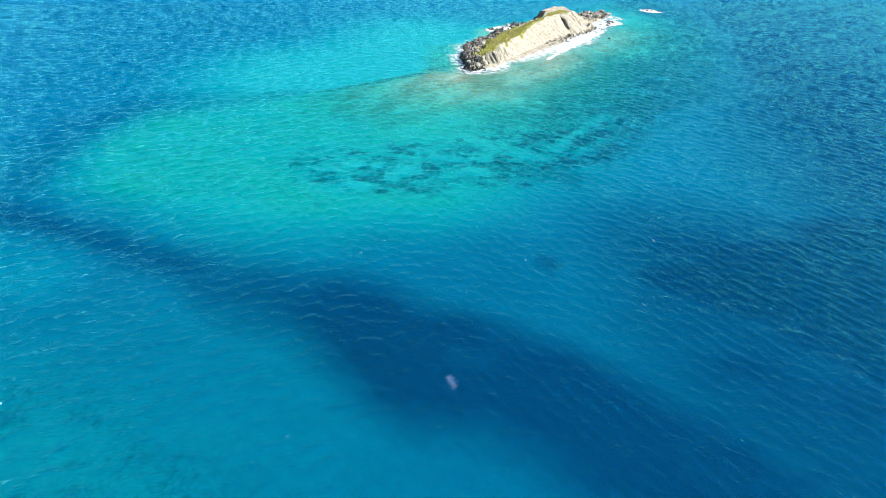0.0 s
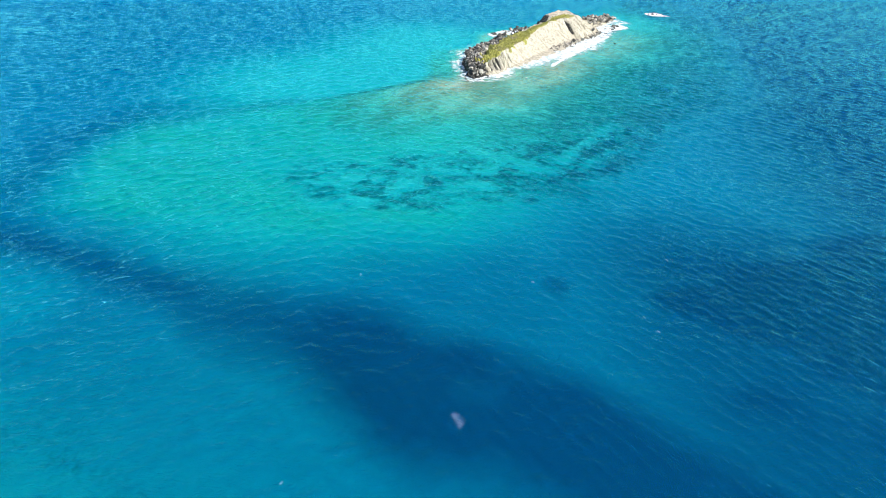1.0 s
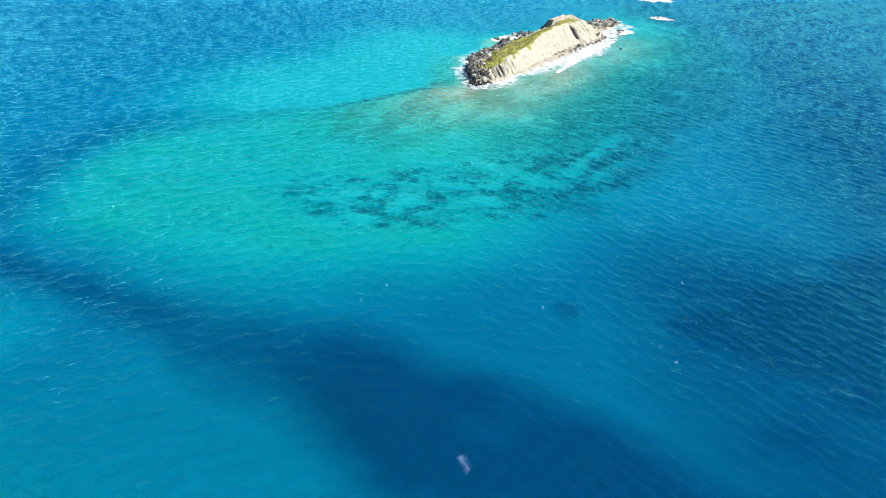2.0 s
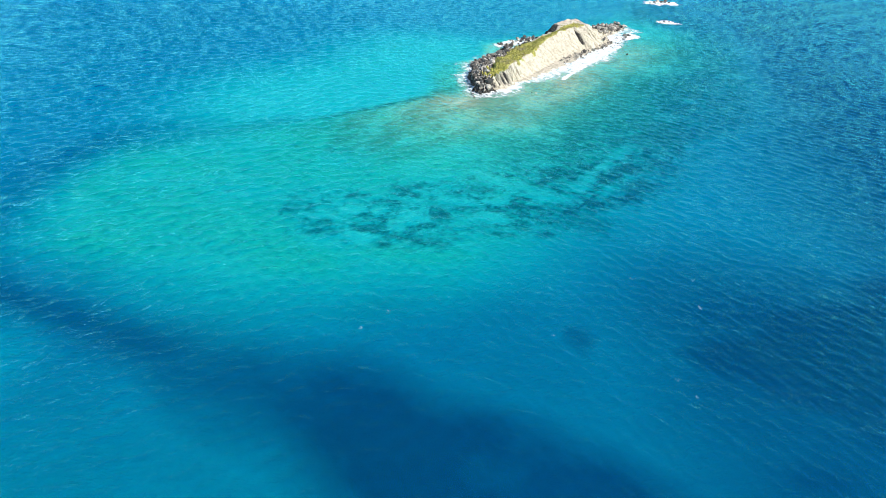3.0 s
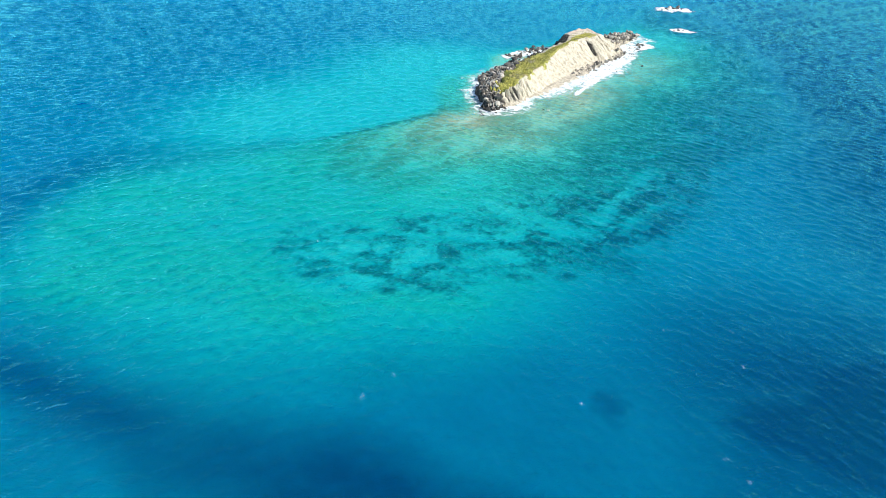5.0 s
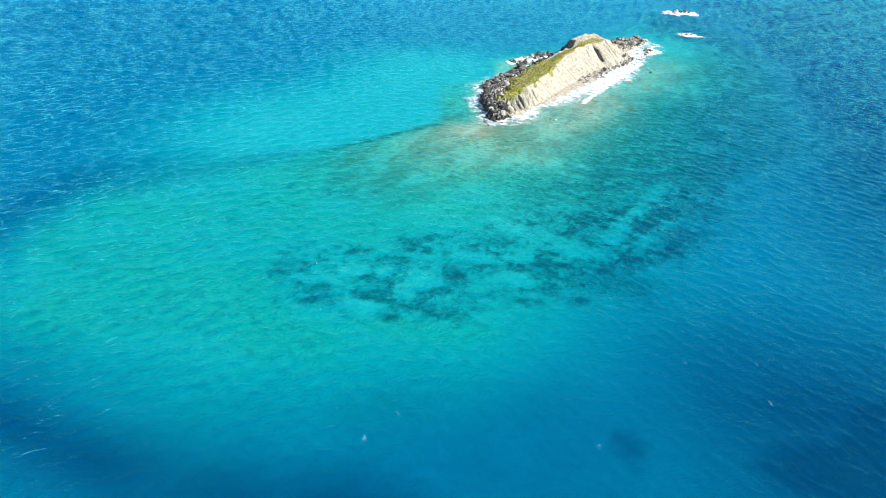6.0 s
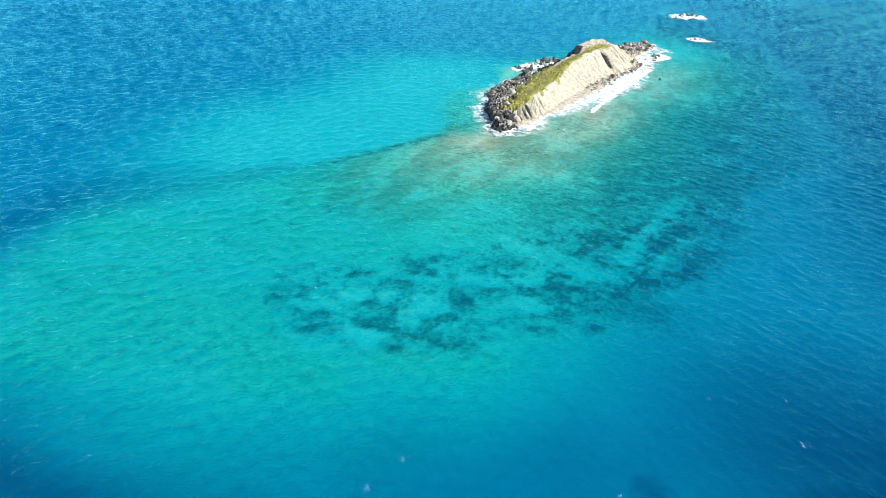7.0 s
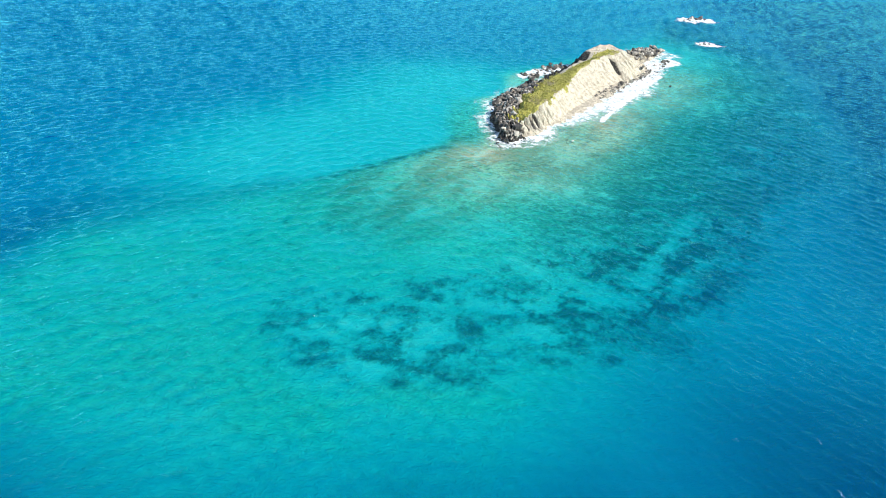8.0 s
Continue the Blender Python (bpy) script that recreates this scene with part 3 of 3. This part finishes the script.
def build_islet():
    islet = new("rocky_islet")
    islet.location = (AXIS_O[0] + 48 * AXIS_U[0], AXIS_O[1] + 48 * AXIS_U[1], 0)
    nu, ns = 440, 110
    us = np.linspace(-16.5, 114, nu)
    bm = bmesh.new()
    grid, turf, grey, wet_shade = [], [], [], []
    for u in us:
        row = []
        for j in range(ns):
            s = j / (ns - 1)
            v, z = islet_point(u, s)
            x, y = islet_xy(u, v)
            cliff = max(0.0, 1 - abs(s - 0.27) / 0.2)
            flute = noise.fractal(Vector((u * 0.33, z * 0.06, 3.1)), 0.75, 2.1, 6) + 0.45 * noise.noise(Vector((u * 1.25, z * 0.1, 1.7)))
            left = float(smooth(16, 2, u))
            right = float(smooth(60, 66, u) * smooth(88, 80, u))
            v2 = v + cliff * flute * (0.8 + 0.5 * left + 0.9 * right)
            seam = max(deep * math.exp(-((u - at - 0.12 * z + 0.25 * flute) / wide) ** 2) for at, wide, deep in SEAMS) * min(1, 2.2 * cliff)
            v2 -= 2.6 * seam
            # columns that step out one behind another at the west end, and the cleft below the crown
            saw = (u * 0.36 + flute * 0.25) % 1.0
            v2 += min(1, 1.5 * cliff) * left * 0.9 * (0.5 - saw)
            past = u - 64.6 - 0.3 * (z - 1)
            v2 += min(1, 1.6 * cliff) * (2.0 * float(smooth(-0.2, 0.5, past)) * float(smooth(14, 2, past)) - 2.2 * math.exp(-(past / 0.8) ** 2))
            cleft = min(1, 1.6 * cliff) * math.exp(-(past / 0.7) ** 2) * float(smooth(0.8, 2.2, z))
            lump = rough3((x, y, z * 1.3), 5.5, 5)
            top = float(smooth(0.4, 0.5, s) * smooth(0.86, 0.74, s))
            lee = float(smooth(0.68, 0.8, s))
            end = max(left, float(smooth(80, 88, u)))
            z2 = z + lump * (0.28 + 0.25 * top * (1 - 0.9 * float(smooth(56, 62, u))) + 0.9 * lee + 0.5 * end * (1 - cliff))
            ridge_z = abs(noise.noise(Vector((u * 0.45, s * 6, 9.0))))
            heap = float(smooth(-3, -8.5, u - 0.5 * (12 - v)) * (0.35 + 0.65 * max(smooth(0.4, 0.5, s), smooth(-7.5, -9.5, u))))
            blocky = noise.voronoi(Vector((x, y, z)) / 1.9)[0]
            z2 += max(heap, 0.75 * lee, 0.5 * float(smooth(80, 88, u))) * 2.6 * ((blocky[1] - blocky[0]) - 0.35)
            z2 += (lee + 0.8 * end * top) * (0.9 - 2.6 * ridge_z) * 0.8
            x, y = islet_xy(u, v2 + lump * 0.35 * (1 - cliff))
            row.append(bm.verts.new((x - islet.location.x, y - islet.location.y, z2)))
            low = 0.415 - 0.085 * float(smooth(2, 14, u) * smooth(35, 25, u))
            t = float(smooth(low, low + 0.04, s) * smooth(0.86, 0.74, s)) * float(smooth(-9, -4, u) * smooth(79, 71, u))
            t *= 1 - 0.9 * float(smooth(34, 44, u)) * float(smooth(0.62, 0.69, s))
            t *= 1 - 0.9 * float(smooth(52, 61, u)) * float(smooth(0.53, 0.60, s))
            turf.append(t * float(smooth(-0.55, 0.0, rough3((x, y, 7.0), 6.0, 4) + 0.9 * smooth(0.44, 0.52, s) - 0.3)))
            # dark rock of heap and spit; shade painted into gaps, clefts and lee
            wet_shade.append(max(heap, 0.95 * seam, 0.9 * cleft, 0.9 * math.exp(-((u - 60.8) / 2.4) ** 2) * float(smooth(0.58, 0.66, s)), 0.9 * lee, float(smooth(78, 88, u)) * 0.38))
            grey.append(max(0.5 * left, 0.9 * lee, 0.3 * float(smooth(0.60, 0.66, s) * smooth(54, 61, u)), right * 0.3, 0.6 * float(smooth(1.2, 0.2, z2)) * float(smooth(40, 60, u))))
        grid.append(row)
    for i in range(nu - 1):
        for j in range(ns - 1):
            bm.faces.new((grid[i][j], grid[i + 1][j], grid[i + 1][j + 1], grid[i][j + 1]))
    bmesh.ops.recalc_face_normals(bm, faces=bm.faces)
    rock = part("rock", bm, ISLET, islet, "cream cliff and grey weathered crown")
    rock.data.attributes.new("turf", "FLOAT", "POINT").data.foreach_set("value", np.array(turf, np.float32))
    rock.data.attributes.new("grey", "FLOAT", "POINT").data.foreach_set("value", np.array(grey, np.float32))
    rock.data.attributes.new("wet_shade", "FLOAT", "POINT").data.foreach_set("value", np.array(wet_shade, np.float32))
    tops = [(v.co.copy(), t) for v, t in zip(rock.data.vertices, turf)]
    bm = bmesh.new()
    for _ in range(5200):
        co, t = random.choice(tops)
        if random.random() > t or t < 0.3:
            continue
        r = random.uniform(0.18, 0.5)
        base = co + Vector((random.uniform(-0.4, 0.4), random.uniform(-0.4, 0.4), -0.12))
        for _ in range(5):
            a, lean = random.uniform(0, 6.28), random.uniform(0.3, 0.9) * r
            w = Vector((math.cos(a + 1.57), math.sin(a + 1.57), 0)) * r * random.uniform(0.25, 0.5)
            tip = base + Vector((math.cos(a) * lean, math.sin(a) * lean, r * random.uniform(0.7, 1.4)))
            mid = base.lerp(tip, 0.5) + Vector((0, 0, r * 0.2))
            q = [bm.verts.new(p) for p in (base, mid - w, tip, mid + w)]
            bm.faces.new(q)
    part("scrub", bm, SCRUB, islet, "low olive and yellow-green scrub", kind="stuff")
    return tagged(islet, "rocky islet with cream cliff and scrub-covered top", "islet")


islet = build_islet()
SURFACE = np.array([v.co for v in islet.children[0].data.vertices]) + np.array(islet.location)


# ---------------------------------------------------------------- boulders and skerries
def boulder_mesh(seed):
    """An angular block: the hull of scattered points, chipped along its edges."""
    rng = random.Random(seed)
    bm = bmesh.new()
    for _ in range(15):
        p = Vector((rng.gauss(0, 1), rng.gauss(0, 1), rng.gauss(0, 1))).normalized()
        bm.verts.new(p * rng.uniform(0.62, 1.12))
    hull = bmesh.ops.convex_hull(bm, input=bm.verts)
    bmesh.ops.delete(bm, geom=[v for v in hull["geom_interior"] if isinstance(v, bmesh.types.BMVert)], context="VERTS")
    bmesh.ops.bevel(bm, geom=list(bm.edges), offset=0.035, segments=1, affect="EDGES")
    me = bpy.data.meshes.new("boulder")
    bm.to_mesh(me)
    bm.free()
    me.materials.append(BOULDER)
    return me


ROCKS = [boulder_mesh(k) for k in range(12)]


def surface_z(x, y):
    """Height of the islet's rock at a place, or of the sea where there is none."""
    d = np.hypot(SURFACE[:, 0] - x, SURFACE[:, 1] - y)
    near = SURFACE[d < 0.7]
    return max(-0.3, float(near[:, 2].max())) if len(near) else -0.3


def put_rock(name, x, y, z, size, label, category, group, flat=0.75):
    ob = new(name, random.choice(ROCKS))
    ob.rotation_euler = (random.uniform(-0.5, 0.5), random.uniform(-0.5, 0.5), random.uniform(0, 6.28))
    ob.scale = (size * random.uniform(0.75, 1.5), size * random.uniform(0.6, 1.15), size * flat * random.uniform(0.8, 1.6))
    ob.location = (x, y, z)
    return tagged(ob, label, category, group)


def scatter(count, area, sizes, label, group):
    """Boulders over an area of the islet's own plan, lying on its rock or awash."""
    for _ in range(count):
        u, v = area()
        x, y = islet_xy(u, v)
        size = random.uniform(*sizes) * random.uniform(0.7, 1.1)
        if surface_z(x, y) > (3.6 if v < 9 or u > 80 or u < -8.5 else 1.5):
            continue
        put_rock("boulder", x, y, surface_z(x, y) + size * random.uniform(0.0, 0.45), size, label, "boulder", group)


def west_edge(u):
    return float(np.interp(u, (-15, -12.8, -6.9, 2.4, 7.8, 16, 26, 34), (14, 9.3, 2.2, -4.2, -10.4, -12, -12.6, -11)))


def west_end():
    while True:
        u, v = random.uniform(-14.5, 32), random.uniform(-13, 15.5)
        if v > west_edge(u) and v < (15.5 if u < -8.5 else 13 - 0.56 * max(0, u + 6)):
            return u, v


scatter(300, west_end, (0.5, 1.55),
        "dark grey broken boulder wet at the surf line", "boulders heaped on the islet's west end")
scatter(60, lambda: (random.uniform(39, 64), random.gauss(-18.0, 1.8)), (0.6, 1.5),
        "pale grey boulder in the surf of the lee shore", "boulders off the lee shore")
scatter(48, lambda: (random.uniform(88, 114), random.uniform(-3.6, 3.6)), (0.6, 1.5),
        "jagged dark grey boulder on the low eastern spit", "boulders on the eastern spit")
scatter(24, lambda: (random.uniform(52, 88), random.gauss(12.5, 1.4)), (0.5, 1.3),
        "grey fallen boulder at the cliff's foot", "boulders at the cliff foot")
scatter(14, lambda: (random.uniform(92, 105), random.gauss(10.5, 1.3)), (0.6, 1.5),
        "dark wet rock awash in white surf", "boulders awash off the point")


def shore_stones():
    """Small stones past counting along the islet's shore, joined into one."""
    co, faces = [], []
    for k in range(1300):
        if k < 240:
            u, v = random.uniform(40, 88), random.gauss(15.5, 1.6)
            v -= float(np.interp(u, (0, 40, 86), (0, 3, 2)))
            size = random.uniform(0.15, 0.5)
        elif k < 1060:
            u, v = west_end()
            size = random.uniform(0.25, 0.7)
        else:
            u, v = random.uniform(84, 114), random.uniform(-4, 4)
            size = random.uniform(0.25, 0.7)
        x, y = islet_xy(u, v)
        z = surface_z(x, y) + 0.2 * size
        if z > (1.1 if k < 240 else 3.6):
            continue
        me = random.choice(ROCKS)
        m = Matrix.Translation((x, y, z)) @ Euler([random.uniform(0, 6.28) for _ in range(3)]).to_matrix().to_4x4() @ Matrix.Scale(size, 4)
        first = len(co)
        co.extend([m @ p.co for p in me.vertices])
        faces.extend([[first + i for i in f.vertices] for f in me.polygons])
    me = bpy.data.meshes.new("shore_stones")
    me.from_pydata(co, [], faces)
    me.materials.append(BOULDER)
    return tagged(new("shore_stones", me), "small grey and pale stones along the shore", "stones", kind="stuff")


shore_stones()

for x, y, size in ((113.5, 421, 1.6), (116.2, 422.5, 1.2), (120.6, 422.6, 1.8), (122.8, 421, 1.1), (110.5, 417, 0.9), (114, 417.8, 0.8), (118, 421.2, 0.9)):
    put_rock("sea_rock", x, y, 0.3, size, "dark skerry rock in a ring of white surf", "sea rock", "rocks of the outer skerry")
for x, y, size in ((107.4, 373, 1.2), (110, 373.5, 1.0), (105, 371.5, 0.7)):
    put_rock("sea_rock", x, y, 0.05, size, "low dark rock awash in white surf", "sea rock", "rocks of the inner skerry", 0.5)
for x, y, size in ((3.6, 245.5, 0.6), (4.4, 243.6, 0.8), (27.6, 250.7, 0.7), (26, 251.6, 0.6), (61, 299, 0.8), (74, 309, 0.6)):
    put_rock("sea_rock", x, y, -0.1, size, "small dark rock just above the water", "sea rock", "rocks off the shore", 0.5)


# ---------------------------------------------------------------- whitecaps
def whitecaps():
    """Flecks of foam past counting, in broken lines where small waves have just tumbled, joined into one."""
    rng = random.Random(41)
    bm = bmesh.new()
    for x, y, size in ((2.3, 77.8, 1.0), (2.9, 77.0, 1.2), (3.5, 76.2, 0.9), (-13.7, 120, 0.6), (18.8, 115.8, 0.7),
                       (-22.5, 63.3, 0.5), (52.1, 137, 0.6), (40.2, 106.2, 0.7), (42.5, 102.1, 0.7), (-18.3, 114.7, 1.0),
                       (-35.1, 160.2, 0.6), (-67.3, 154.4, 0.7), (38.4, 136.3, 0.7), (50.9, 127.4, 0.9),
                       (14.2, 236.8, 1.3), (45.3, 264.2, 1.2), (84.4, 323.3, 1.7)):
        m = Matrix.Translation((x, y, float(wave_height(np.array([x]), np.array([y]))[0]) + 0.05))
        m = m @ Matrix.Rotation(rng.uniform(-0.6, 0.0), 4, "Z") @ Matrix.Diagonal((size * 0.7, size * 0.8, size * 0.5, 1))
        for _ in range(15):
            t = max(-2.0, min(2.0, rng.gauss(0, 0.95)))
            r = (0.035 + 0.085 * max(0.0, 1 - abs(t))) * rng.uniform(0.3, 1.2)
            c = Vector((t, 0.2 * t * t + rng.gauss(0, 0.5), 0))
            ring = []
            for k in range(9):
                a, q = k * 0.698, r * rng.uniform(0.45, 1.15)
                ring.append(bm.verts.new(m @ (c + Vector((math.cos(a) * q * 1.7, math.sin(a) * q, 0)))))
            tip = bm.verts.new(m @ (c + Vector((0, 0, r * 0.5))))
            for k in range(9):
                bm.faces.new((ring[k], ring[(k + 1) % 9], tip))
    me = bpy.data.meshes.new("whitecaps")
    bm.to_mesh(me)
    bm.free()
    me.materials.append(FOAM)
    return tagged(new("whitecaps", me), "small white flecks of foam on the open sea", "whitecaps", kind="stuff")


whitecaps()
